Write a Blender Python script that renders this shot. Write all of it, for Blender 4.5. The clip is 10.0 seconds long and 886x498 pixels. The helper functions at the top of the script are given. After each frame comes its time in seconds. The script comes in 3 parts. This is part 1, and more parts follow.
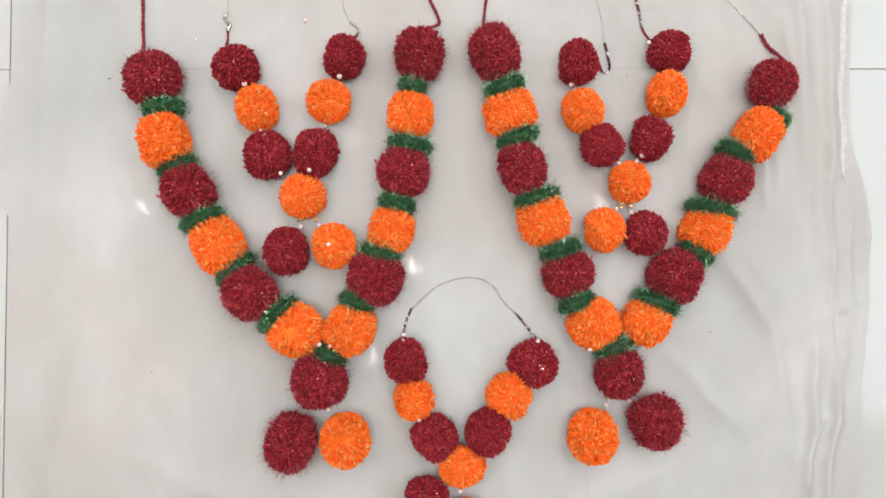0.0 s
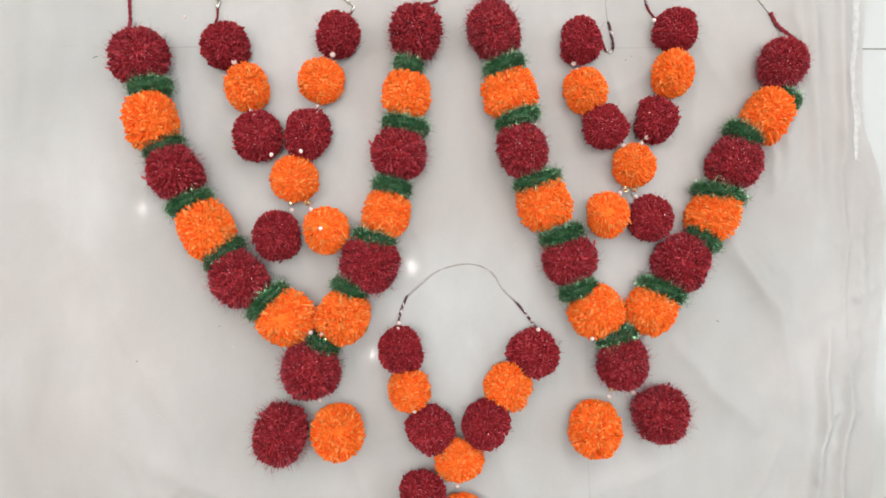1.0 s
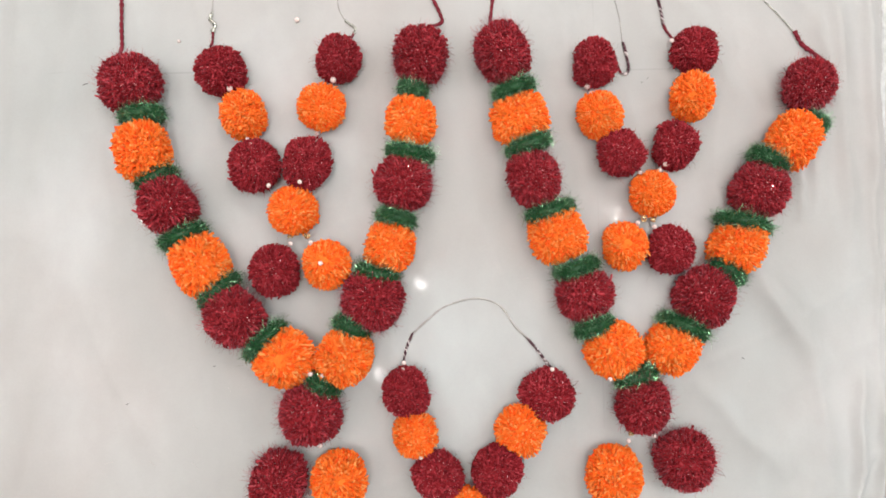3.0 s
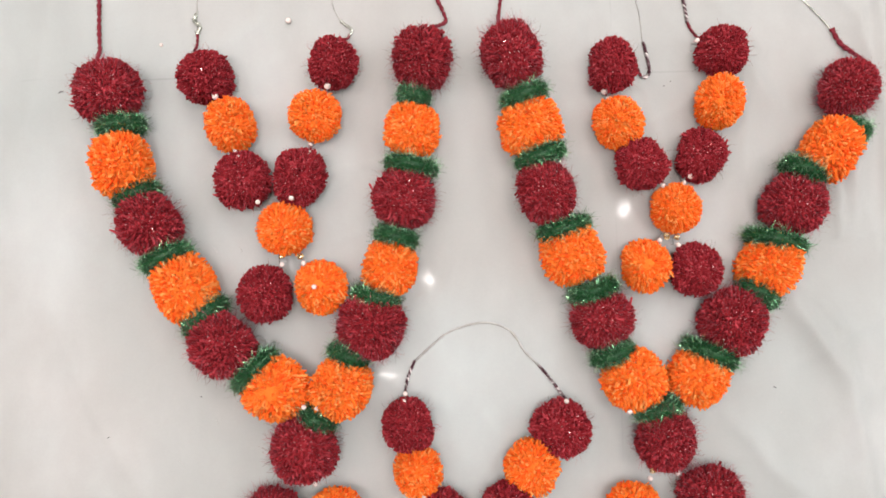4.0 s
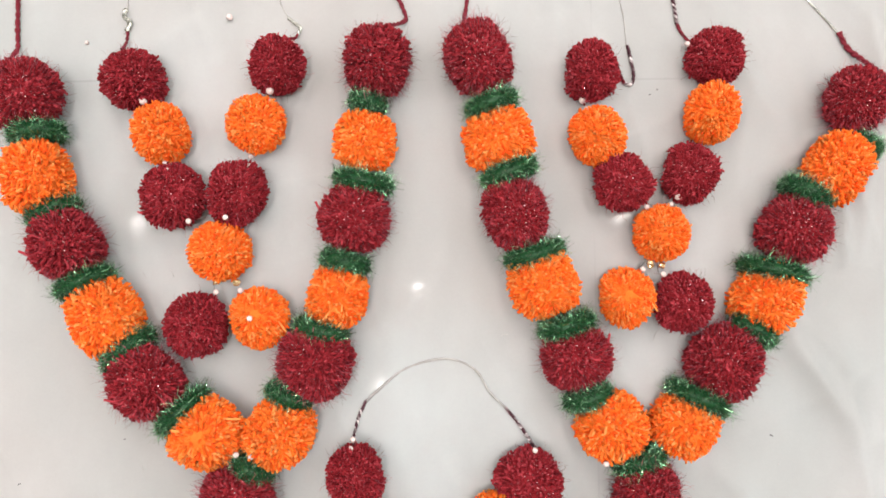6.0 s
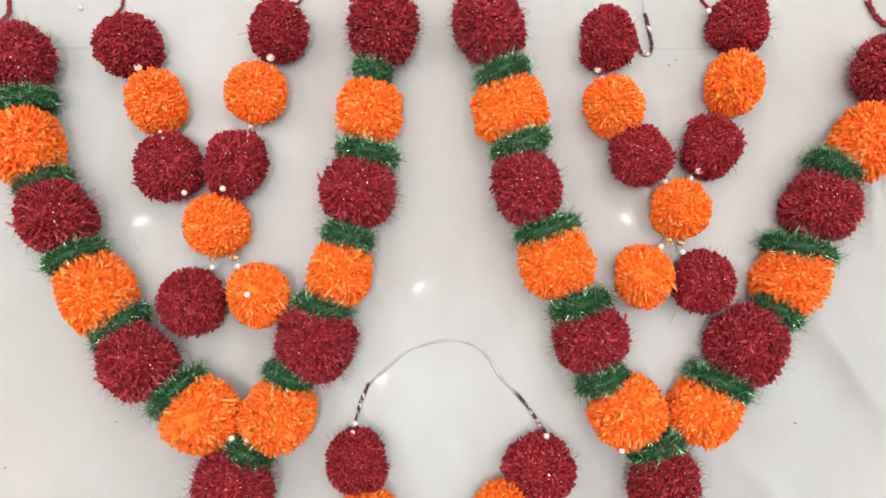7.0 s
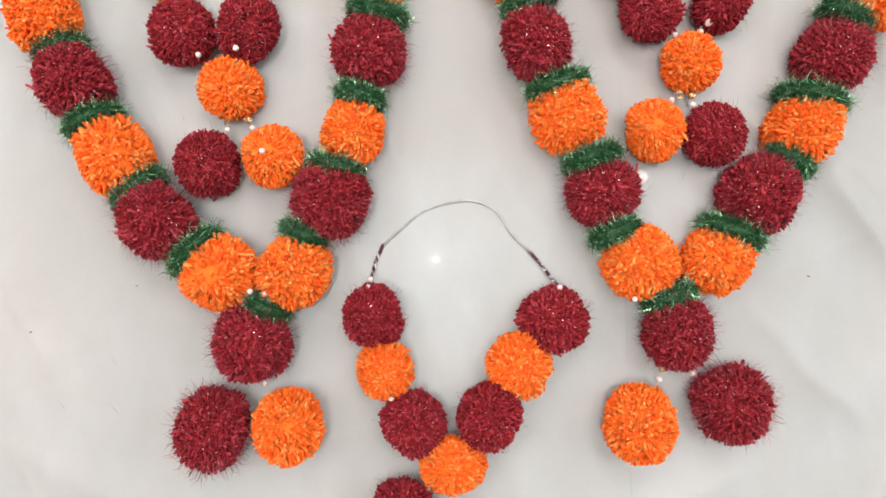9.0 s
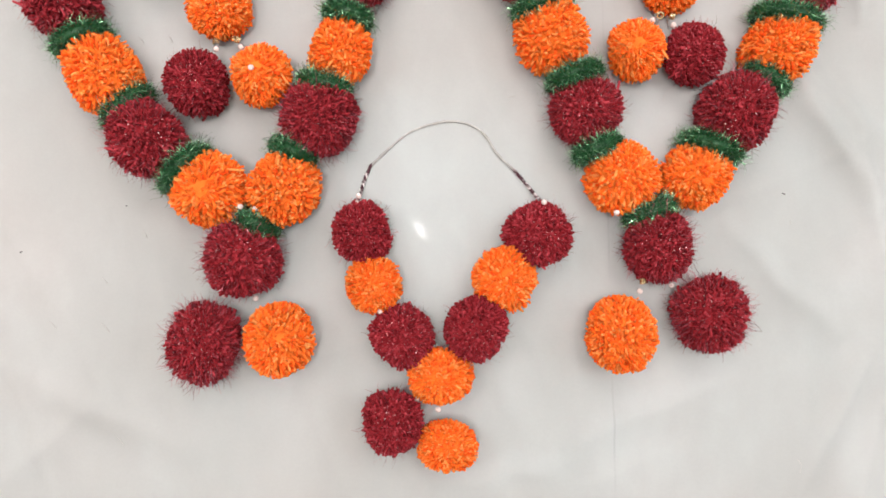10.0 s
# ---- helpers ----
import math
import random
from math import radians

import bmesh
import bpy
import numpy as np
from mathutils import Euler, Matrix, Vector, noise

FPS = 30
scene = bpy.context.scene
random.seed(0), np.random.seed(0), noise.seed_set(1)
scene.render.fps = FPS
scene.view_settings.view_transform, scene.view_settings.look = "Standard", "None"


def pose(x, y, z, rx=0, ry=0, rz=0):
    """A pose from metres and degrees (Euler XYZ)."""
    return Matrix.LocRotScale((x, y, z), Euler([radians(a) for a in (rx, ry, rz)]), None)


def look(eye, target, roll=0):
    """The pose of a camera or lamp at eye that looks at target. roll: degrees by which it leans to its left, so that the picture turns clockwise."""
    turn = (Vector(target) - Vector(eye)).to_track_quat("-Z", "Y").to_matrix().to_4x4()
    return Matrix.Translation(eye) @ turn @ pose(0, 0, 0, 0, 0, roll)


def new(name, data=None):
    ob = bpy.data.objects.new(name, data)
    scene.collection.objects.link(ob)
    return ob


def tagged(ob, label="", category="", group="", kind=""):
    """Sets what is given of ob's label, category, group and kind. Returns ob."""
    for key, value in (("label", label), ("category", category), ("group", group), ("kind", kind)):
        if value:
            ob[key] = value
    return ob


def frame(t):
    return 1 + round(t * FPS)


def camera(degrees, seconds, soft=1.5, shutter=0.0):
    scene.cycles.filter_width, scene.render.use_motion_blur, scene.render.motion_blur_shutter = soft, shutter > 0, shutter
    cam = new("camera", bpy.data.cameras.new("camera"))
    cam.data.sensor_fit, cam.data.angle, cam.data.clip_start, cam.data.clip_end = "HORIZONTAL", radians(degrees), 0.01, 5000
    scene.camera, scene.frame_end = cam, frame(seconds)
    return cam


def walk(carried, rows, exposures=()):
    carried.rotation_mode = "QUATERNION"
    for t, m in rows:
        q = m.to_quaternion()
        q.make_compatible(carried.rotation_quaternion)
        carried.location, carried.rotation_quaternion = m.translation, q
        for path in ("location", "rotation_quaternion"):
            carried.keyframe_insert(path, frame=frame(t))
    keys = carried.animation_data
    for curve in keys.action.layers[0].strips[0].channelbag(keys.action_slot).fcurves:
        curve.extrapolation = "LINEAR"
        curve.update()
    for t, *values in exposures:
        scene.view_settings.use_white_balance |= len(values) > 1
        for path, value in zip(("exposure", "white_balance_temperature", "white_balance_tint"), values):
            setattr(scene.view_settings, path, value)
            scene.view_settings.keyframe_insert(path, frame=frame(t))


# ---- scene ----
cam = camera(68.0, 10.0, 1.7)
PATH = [
    (0, (-0.00688, -0.03537, 0.69653), (0.05201, 0.04576, -1.30096), 35.43),
    (0.5, (-0.00481, -0.04660, 0.68513), (0.03688, 0.04683, -1.31225), 23.28),
    (1, (-0.00118, -0.05136, 0.67049), (0.05193, 0.03617, -1.32689), 30.82),
    (1.5, (-0.00800, -0.06308, 0.65606), (0.05542, 0.04980, -1.33974), 28.67),
    (2, (-0.00095, -0.06045, 0.64964), (0.03108, 0.04128, -1.34752), 16.76),
    (2.5, (0.00158, -0.04483, 0.64945), (0.04209, 0.08123, -1.34616), 17.26),
    (3.8, (-0.00278, -0.00519, 0.59387), (0.00418, 0.09810, -1.40345), 2.79),
    (4, (0.00462, 0.00002, 0.58742), (0.01019, 0.09834, -1.41015), 2.34),
    (4.5, (0.01075, 0.00826, 0.57117), (0.02600, 0.13474, -1.42476), 5.92),
    (5, (0.01907, 0.01616, 0.55369), (0.04571, 0.12802, -1.44300), 13.16),
    (5.5, (0.02918, 0.01981, 0.53928), (0.03886, 0.14945, -1.45649), 3.70),
    (5.7, (0.03995, 0.02355, 0.53383), (0.04687, 0.12693, -1.46349), 3.35),
    (7, (0.03680, 0.00278, 0.49876), (0.02981, 0.11771, -1.49793), -3.37),
    (7.5, (0.02865, -0.01301, 0.49887), (0.02942, 0.08224, -1.49886), 0.54),
    (8, (0.02854, -0.03970, 0.49726), (0.02563, 0.05372, -1.50055), -1.81),
    (8.5, (0.02997, -0.06592, 0.49678), (0.01186, 0.01602, -1.50146), -12.88),
    (9, (0.03560, -0.09445, 0.49887), (-0.00697, -0.00958, -1.49887), -27.48),
    (9.5, (0.03376, -0.11851, 0.50163), (0.03010, -0.04973, -1.49718), -3.67),
    (10, (0.03298, -0.14808, 0.50774), (0.03671, -0.09838, -1.49164), 3.22),
]
EXPOSURES = [(0, 0.0), (2.5, 0.03), (4.5, 0.12), (7.5, 0.21), (10, 0.15)]
walk(cam, [(t, look(eye, target, roll)) for t, eye, target, roll in PATH], EXPOSURES)

# ---- light ----
world = bpy.data.worlds.new("world")
scene.world = world
world.use_nodes = True
wn = world.node_tree
sky = wn.nodes.new("ShaderNodeTexSky")
sky.sky_type, sky.sun_disc = "NISHITA", False
sky.sun_elevation, sky.sun_rotation = radians(35), radians(90)
wn.links.new(sky.outputs[0], wn.nodes["Background"].inputs[0])
wn.nodes["Background"].inputs[1].default_value = 0.1

LAMP_POWER = 7900.0
# strength of the added side fill lamps
SIDE_FILL_POWER = 26.0
CEILING = 2.6
# first four stand where their reflections put them; last two are added fill
LAMPS = [(-1.40, 0.31), (-0.07, 0.0), (-0.26, -0.44), (0.90, 0.34),
         (-0.25, 2.15), (0.60, 1.60)]


# ---- materials ----
def material(name):
    m = bpy.data.materials.new(name)
    m.use_nodes = True
    return m, m.node_tree, m.node_tree.nodes["Principled BSDF"]


def mul(tree, a, b):
    n = tree.nodes.new("ShaderNodeMix")
    n.data_type, n.blend_type = "RGBA", "MULTIPLY"
    n.inputs[0].default_value = 1.0
    tree.links.new(a, n.inputs[6])
    tree.links.new(b, n.inputs[7])
    return n.outputs[2]


def ramp(tree, fac, stops):
    n = tree.nodes.new("ShaderNodeValToRGB")
    els = n.color_ramp.elements
    while len(els) < len(stops):
        els.new(0.5)
    for e, (p, c) in zip(els, stops):
        e.position, e.color = p, (*c, 1)
    tree.links.new(fac, n.inputs[0])
    return n.outputs[0]


def grain(tree, scale, detail=4.0, rough=0.55, stretch=None):
    n = tree.nodes.new("ShaderNodeTexNoise")
    n.inputs["Scale"].default_value, n.inputs["Detail"].default_value, n.inputs["Roughness"].default_value = scale, detail, rough
    co = tree.nodes.new("ShaderNodeTexCoord")
    if stretch:
        mp = tree.nodes.new("ShaderNodeMapping")
        mp.inputs["Scale"].default_value = stretch
        tree.links.new(co.outputs["Object"], mp.inputs[0])
        tree.links.new(mp.outputs[0], n.inputs["Vector"])
    else:
        tree.links.new(co.outputs["Object"], n.inputs["Vector"])
    return n.outputs[0]


def bump(tree, bsdf, height, strength, distance):
    n = tree.nodes.new("ShaderNodeBump")
    n.inputs["Strength"].default_value, n.inputs["Distance"].default_value = strength, distance
    tree.links.new(height, n.inputs["Height"])
    tree.links.new(n.outputs[0], bsdf.inputs["Normal"])


def yarn(name, dark, mid, light, rough=0.85, sheen=0.25, through_light=0.12):
    """Wool: each strand takes its own shade, with a fine fibre grain."""
    m, tree, b = material(name)
    geo = tree.nodes.new("ShaderNodeNewGeometry")
    col = ramp(tree, geo.outputs["Random Per Island"], [(0.0, dark), (0.4, mid), (0.8, [0.75 * m + 0.25 * l for m, l in zip(mid, light)]), (1.0, light)])
    fine = ramp(tree, grain(tree, 9.0, 3.0), [(0.3, (0.86, 0.86, 0.86)), (0.7, (1.08, 1.08, 1.08))])
    tree.links.new(mul(tree, col, fine), b.inputs["Base Color"])
    b.inputs["Roughness"].default_value = rough
    b.inputs["Sheen Weight"].default_value = sheen
    b.inputs["Sheen Tint"].default_value = (*light, 1)
    b.inputs["Specular IOR Level"].default_value = 0.25
    glow = tree.nodes.new("ShaderNodeBsdfTranslucent")
    tree.links.new(col, glow.inputs["Color"])
    mix = tree.nodes.new("ShaderNodeMixShader")
    mix.inputs[0].default_value = through_light
    tree.links.new(b.outputs[0], mix.inputs[1])
    tree.links.new(glow.outputs[0], mix.inputs[2])
    tree.links.new(mix.outputs[0], tree.nodes["Material Output"].inputs[0])
    return m


def foil(name, low, high, metal, rough, dark=0.0):
    """Tinsel: thin metallised film, each fibre a little different."""
    m, tree, b = material(name)
    geo = tree.nodes.new("ShaderNodeNewGeometry")
    tree.links.new(ramp(tree, geo.outputs["Random Per Island"], [(dark, low), (1.0, high)]), b.inputs["Base Color"])
    b.inputs["Metallic"].default_value, b.inputs["Roughness"].default_value = metal, rough
    return m


ORANGE = yarn("orange_wool", (0.99, 0.105, 0.005), (1.0, 0.212, 0.015), (1.0, 0.46, 0.13), sheen=0.7, through_light=0.44)
MAROON = yarn("maroon_wool", (0.16, 0.005, 0.009), (0.285, 0.012, 0.019), (0.50, 0.052, 0.070), through_light=0.3)
GREEN = yarn("green_tinsel_yarn", (0.003, 0.016, 0.005), (0.005, 0.042, 0.011), (0.030, 0.17, 0.05), 0.4, 0.05)
RED_FOIL = foil("red_tinsel", (0.07, 0.012, 0.02), (0.40, 0.10, 0.13), 0.6, 0.40)
RED_GLINT = foil("red_tinsel_glint", (0.30, 0.06, 0.08), (0.95, 0.66, 0.66), 0.9, 0.22)
GREEN_FOIL = foil("green_tinsel", (0.004, 0.05, 0.016), (0.34, 0.62, 0.36), 0.8, 0.26)

PEARL, _t, _b = material("pearl")
_t.links.new(ramp(_t, grain(_t, 60.0, 2.0), [(0.3, (0.56, 0.43, 0.40)), (0.7, (0.68, 0.56, 0.52))]), _b.inputs["Base Color"])
_b.inputs["Roughness"].default_value, _b.inputs["Coat Weight"].default_value, _b.inputs["Coat Roughness"].default_value = 0.25, 0.4, 0.08
GOLD, _t, _b = material("gilt_bead")
_t.links.new(ramp(_t, grain(_t, 80.0, 2.0), [(0.3, (0.62, 0.44, 0.22)), (0.7, (0.86, 0.70, 0.42))]), _b.inputs["Base Color"])
_b.inputs["Metallic"].default_value, _b.inputs["Roughness"].default_value = 0.9, 0.25
CORD = yarn("maroon_cord", (0.10, 0.008, 0.014), (0.16, 0.01, 0.02), (0.24, 0.02, 0.035), 0.75, 0.15)
SILVER = foil("silver_thread", (0.22, 0.21, 0.18), (0.92, 0.91, 0.82), 0.7, 0.22)
PURPLE = foil("wound_thread", (0.05, 0.008, 0.016), (0.90, 0.82, 0.80), 0.4, 0.3, 0.5)
NYLON, _t, _b = material("elastic_string")
_t.links.new(ramp(_t, grain(_t, 120.0, 2.0), [(0.3, (0.26, 0.24, 0.23)), (0.7, (0.37, 0.35, 0.33))]), _b.inputs["Base Color"])
_b.inputs["Roughness"].default_value = 0.25
LINT, _t, _b = material("dark_lint")
_t.links.new(ramp(_t, grain(_t, 300.0, 2.0), [(0.3, (0.05, 0.04, 0.05)), (0.7, (0.12, 0.09, 0.10))]), _b.inputs["Base Color"])
_b.inputs["Roughness"].default_value = 0.8

FIBRE, _t, _b = material("grey_fibre")
_t.links.new(ramp(_t, grain(_t, 300.0, 2.0), [(0.3, (0.31, 0.29, 0.28)), (0.7, (0.39, 0.36, 0.34))]), _b.inputs["Base Color"])
_b.inputs["Roughness"].default_value = 0.7

CLOTH, _t, _b = material("white_cloth")
_c = ramp(_t, grain(_t, 7.0, 5.0, 0.55, (1.0, 0.6, 1.0)), [(0.30, (0.317, 0.306, 0.299)), (0.52, (0.359, 0.350, 0.343)), (0.72, (0.416, 0.413, 0.410))])
_f = ramp(_t, grain(_t, 420.0, 2.0), [(0.3, (0.988, 0.988, 0.988)), (0.7, (1.01, 1.01, 1.01))])
# the tile joints show faintly through the thin weave
_p = _t.nodes.new("ShaderNodeTexCoord")
_q = _t.nodes.new("ShaderNodeSeparateXYZ")
_t.links.new(_p.outputs["Object"], _q.inputs[0])
for _axis, _at in ((0, 0.1615), (0, -0.4405), (1, 0.186)):
    _d = _t.nodes.new("ShaderNodeMath")
    _d.operation, _d.inputs[1].default_value, _d.inputs[2].default_value = "COMPARE", _at, 0.0008
    _t.links.new(_q.outputs[_axis], _d.inputs[0])
    _w = _t.nodes.new("ShaderNodeMath")
    _w.operation = "MULTIPLY"
    _t.links.new(_d.outputs[0], _w.inputs[0])
    _t.links.new(ramp(_t, grain(_t, 9.0, 3.0), [(0.50, (0.0, 0.0, 0.0)), (0.64, (1.0, 1.0, 1.0))]), _w.inputs[1])
    _c = mul(_t, _c, ramp(_t, _w.outputs[0], [(0.0, (1.0, 1.0, 1.0)), (1.0, (0.89, 0.89, 0.89))]))
_s = ramp(_t, grain(_t, 2.2, 4.0, 0.6), [(0.35, (1.0, 0.962, 0.948)), (0.65, (0.955, 1.0, 0.998))])
_t.links.new(mul(_t, mul(_t, _c, _s), _f), _b.inputs["Base Color"])
_b.inputs["Roughness"].default_value, _b.inputs["Specular IOR Level"].default_value = 0.7, 0.2
_b.inputs["Coat Weight"].default_value, _b.inputs["Coat Roughness"].default_value = 0.007, 0.06
# added coat with near-upright normals and faint ripples, so lamp glints show despite folds
_r = _t.nodes.new("ShaderNodeTexNoise")
_r.inputs["Scale"].default_value, _r.inputs["Detail"].default_value = 80.0, 1.0
_t.links.new(_p.outputs["Object"], _r.inputs["Vector"])
_k = _t.nodes.new("ShaderNodeVectorMath")
_k.operation, _k.inputs[1].default_value, _k.inputs[2].default_value = "MULTIPLY_ADD", (0.026, 0.026, 0.0), (-0.013, -0.013, 1.0)
_t.links.new(_r.outputs["Color"], _k.inputs[0])
_u = _t.nodes.new("ShaderNodeVectorMath")
_u.operation = "NORMALIZE"
_t.links.new(_k.outputs[0], _u.inputs[0])
_t.links.new(_u.outputs[0], _b.inputs["Coat Normal"])
_b.inputs["Alpha"].default_value = 0.93
bump(_t, _b, grain(_t, 90.0, 4.0), 0.25, 0.0006)

HEM, _t, _b = material("frayed_selvedge")
_t.links.new(ramp(_t, grain(_t, 160.0, 4.0), [(0.3, (0.34, 0.34, 0.335)), (0.7, (0.45, 0.45, 0.445))]), _b.inputs["Base Color"])
_b.inputs["Roughness"].default_value = 0.8
bump(_t, _b, grain(_t, 350.0, 3.0), 0.7, 0.001)

TILE, _t, _b = material("vitrified_tile")
_o = _t.nodes.new("ShaderNodeObjectInfo")
_c = ramp(_t, grain(_t, 6.0, 5.0), [(0.3, (0.328, 0.333, 0.319)), (0.7, (0.359, 0.363, 0.350))])
_t.links.new(mul(_t, _c, ramp(_t, _o.outputs["Random"], [(0.0, (0.97, 0.97, 0.97)), (1.0, (1.0, 1.0, 1.0))])), _b.inputs["Base Color"])
_b.inputs["Roughness"].default_value = 0.12
GROUT, _t, _b = material("grout")
_t.links.new(ramp(_t, grain(_t, 150.0), [(0.3, (0.20, 0.185, 0.175)), (0.7, (0.28, 0.26, 0.245))]), _b.inputs["Base Color"])
_b.inputs["Roughness"].default_value = 0.95
PLASTER, _t, _b = material("white_plaster")
_t.links.new(ramp(_t, grain(_t, 3.0, 6.0), [(0.3, (0.76, 0.74, 0.71)), (0.7, (0.81, 0.79, 0.77))]), _b.inputs["Base Color"])
_b.inputs["Roughness"].default_value = 0.9
PAINT, _t, _b = material("white_enamel")
_b.inputs["Base Color"].default_value, _b.inputs["Roughness"].default_value = (0.78, 0.78, 0.77, 1), 0.35
GLOW, _t, _b = material("lamp_diffuser")
_b.inputs["Base Color"].default_value = (0.9, 0.9, 0.88, 1)
_b.inputs["Emission Color"].default_value, _b.inputs["Emission Strength"].default_value = (1.0, 0.943, 0.912, 1), LAMP_POWER


# ---- mesh helpers ----
def mesh_of(name, verts, faces, mat, smooth=True):
    me = bpy.data.meshes.new(name)
    me.from_pydata([tuple(v) for v in verts], [], [tuple(f) for f in faces])
    me.materials.append(mat)
    me.shade_smooth() if smooth else None
    return me


def part(name, me, parent, m=None, label=""):
    ob = new(name, me)
    ob.parent = parent
    if m is not None:
        ob.matrix_basis = m
    return tagged(ob, label)


def box(name, lo, hi, mat, bevel=0.0):
    bm = bmesh.new()
    bmesh.ops.create_cube(bm, size=1)
    for v in bm.verts:
        v.co = Vector([lo[i] + (v.co[i] + 0.5) * (hi[i] - lo[i]) for i in range(3)])
    if bevel:
        bmesh.ops.bevel(bm, geom=bm.edges[:], offset=bevel, segments=2, affect="EDGES", profile=0.5)
    me = bpy.data.meshes.new(name)
    bm.to_mesh(me)
    bm.free()
    me.materials.append(mat)
    return me


def ball(rings, segs, fn):
    """Verts and faces of a closed globe whose points are fn(direction)."""
    verts, faces = [fn(np.array((0, 0, 1.0)))], []
    for i in range(1, rings):
        a = math.pi * i / rings
        for j in range(segs):
            b = 2 * math.pi * j / segs
            verts.append(fn(np.array((math.sin(a) * math.cos(b), math.sin(a) * math.sin(b), math.cos(a)))))
    verts.append(fn(np.array((0, 0, -1.0))))
    for j in range(segs):
        k = (j + 1) % segs
        faces.append((0, 1 + j, 1 + k))
        for i in range(rings - 2):
            p, q = 1 + i * segs, 1 + (i + 1) * segs
            faces.append((p + j, q + j, q + k, p + k))
        last = 1 + (rings - 2) * segs
        faces.append((len(verts) - 1, last + k, last + j))
    return verts, faces


def strand(verts, faces, pts, radii, sides, turn):
    """Adds one tapered strand along pts."""
    start = len(verts)
    for i, p in enumerate(pts):
        way = pts[min(i + 1, len(pts) - 1)] - pts[max(i - 1, 0)]
        way = way / (np.linalg.norm(way) + 1e-9)
        ref = np.array((0.31, 0.52, 0.79)) if abs(way @ np.array((0.31, 0.52, 0.79))) < 0.9 else np.array((1.0, 0, 0))
        u = np.cross(way, ref)
        u /= np.linalg.norm(u)
        v = np.cross(way, u)
        for k in range(sides):
            a = turn + 2 * math.pi * k / sides
            verts.append(p + radii[i] * (math.cos(a) * u + math.sin(a) * v))
    for i in range(len(pts) - 1):
        for k in range(sides):
            n = (k + 1) % sides
            a, b = start + i * sides, start + (i + 1) * sides
            faces.append((a + k, a + n, b + n, b + k))
    faces.append(tuple(start + (len(pts) - 1) * sides + k for k in range(sides)))


def ribbon(verts, faces, pts, side, width):
    """Adds one flat fibre of film along pts."""
    start = len(verts)
    for i, p in enumerate(pts):
        w = width * (1.0 if i < len(pts) - 1 else 0.35)
        verts.extend((p - side * w, p + side * w))
    for i in range(len(pts) - 1):
        a = start + 2 * i
        faces.append((a, a + 1, a + 3, a + 2))


def directions(n, rng):
    i = np.arange(n) + 0.5
    phi, z = math.pi * (1 + 5 ** 0.5) * i, 1 - 2 * i / n
    s = np.sqrt(1 - z * z)
    d = np.stack((s * np.cos(phi), s * np.sin(phi), z), 1) + rng.normal(0, 0.018, (n, 3))
    return d / np.linalg.norm(d, axis=1)[:, None]


def across(d, rng):
    t = np.cross(d, rng.normal(0, 1, 3))
    return t / (np.linalg.norm(t) + 1e-9)


def shape(d, power):
    """Reach of a pompom in the direction d; power above 2 squares it along its string (y)."""
    a, b = math.hypot(d[0], d[2]), abs(d[1])
    return 1.0 / (a ** power + b ** power) ** (1.0 / power)


def lumps(rng):
    return [(rng.normal(0, 1, 3), rng.uniform(0.015, 0.04)) for _ in range(5)]


def reach(d, power, bumps):
    r = shape(d, power)
    for w, a in bumps:
        r += a * math.sin(2.3 * float(d @ w) + w[0])
    return r


def pompom_mesh(name, mat, seed, power, count=1450, thick=0.040, curl=0.12, flow=0.13, star=False, core=0.84, low=0.91, high=1.08):
    """A cut-wool ball of unit radius: stiff radial strands with blunt, uneven ends that bunch into small tufts."""
    rng = np.random.default_rng(seed)
    bumps = lumps(rng)
    verts, faces = ball(14, 20, lambda d: d * reach(d, power, bumps) * core)
    for d in directions(count, rng):
        r = reach(d, power, bumps) * rng.uniform(low, high)
        tuft = np.array(noise.noise_vector(Vector(d * 6.5) + Vector((seed * 5.3, 0, 0))))
        drift = np.array(noise.noise_vector(Vector(d * 2.6) + Vector((seed * 3.1, 0, 0))))
        if star:
            if d[2] > 0.985:
                continue
            drift = 0.35 * drift + np.array((d[0], d[1], 0)) * max(0.0, d[2]) * 1.6
        drift = drift - d * float(d @ drift)
        tuft = tuft - d * float(d @ tuft)
        lean = drift * flow + tuft * 0.11 + across(d, rng) * abs(rng.normal(0, curl))
        kink = across(d, rng) * rng.normal(0, 0.03)
        t = thick * rng.uniform(0.78, 1.22)
        strand(verts, faces, [d * (r - 0.40), d * (r - 0.18) + lean * 0.25 + kink, d * (r - 0.06) + lean * 0.7 - kink, d * (r - 0.015) + lean * 0.95, d * r + lean],
               [t * 0.7, t * 0.9, t * 1.0, t * 0.95, t * 0.7], 4, rng.uniform(0, 6))
    return mesh_of(name, verts, faces, mat)


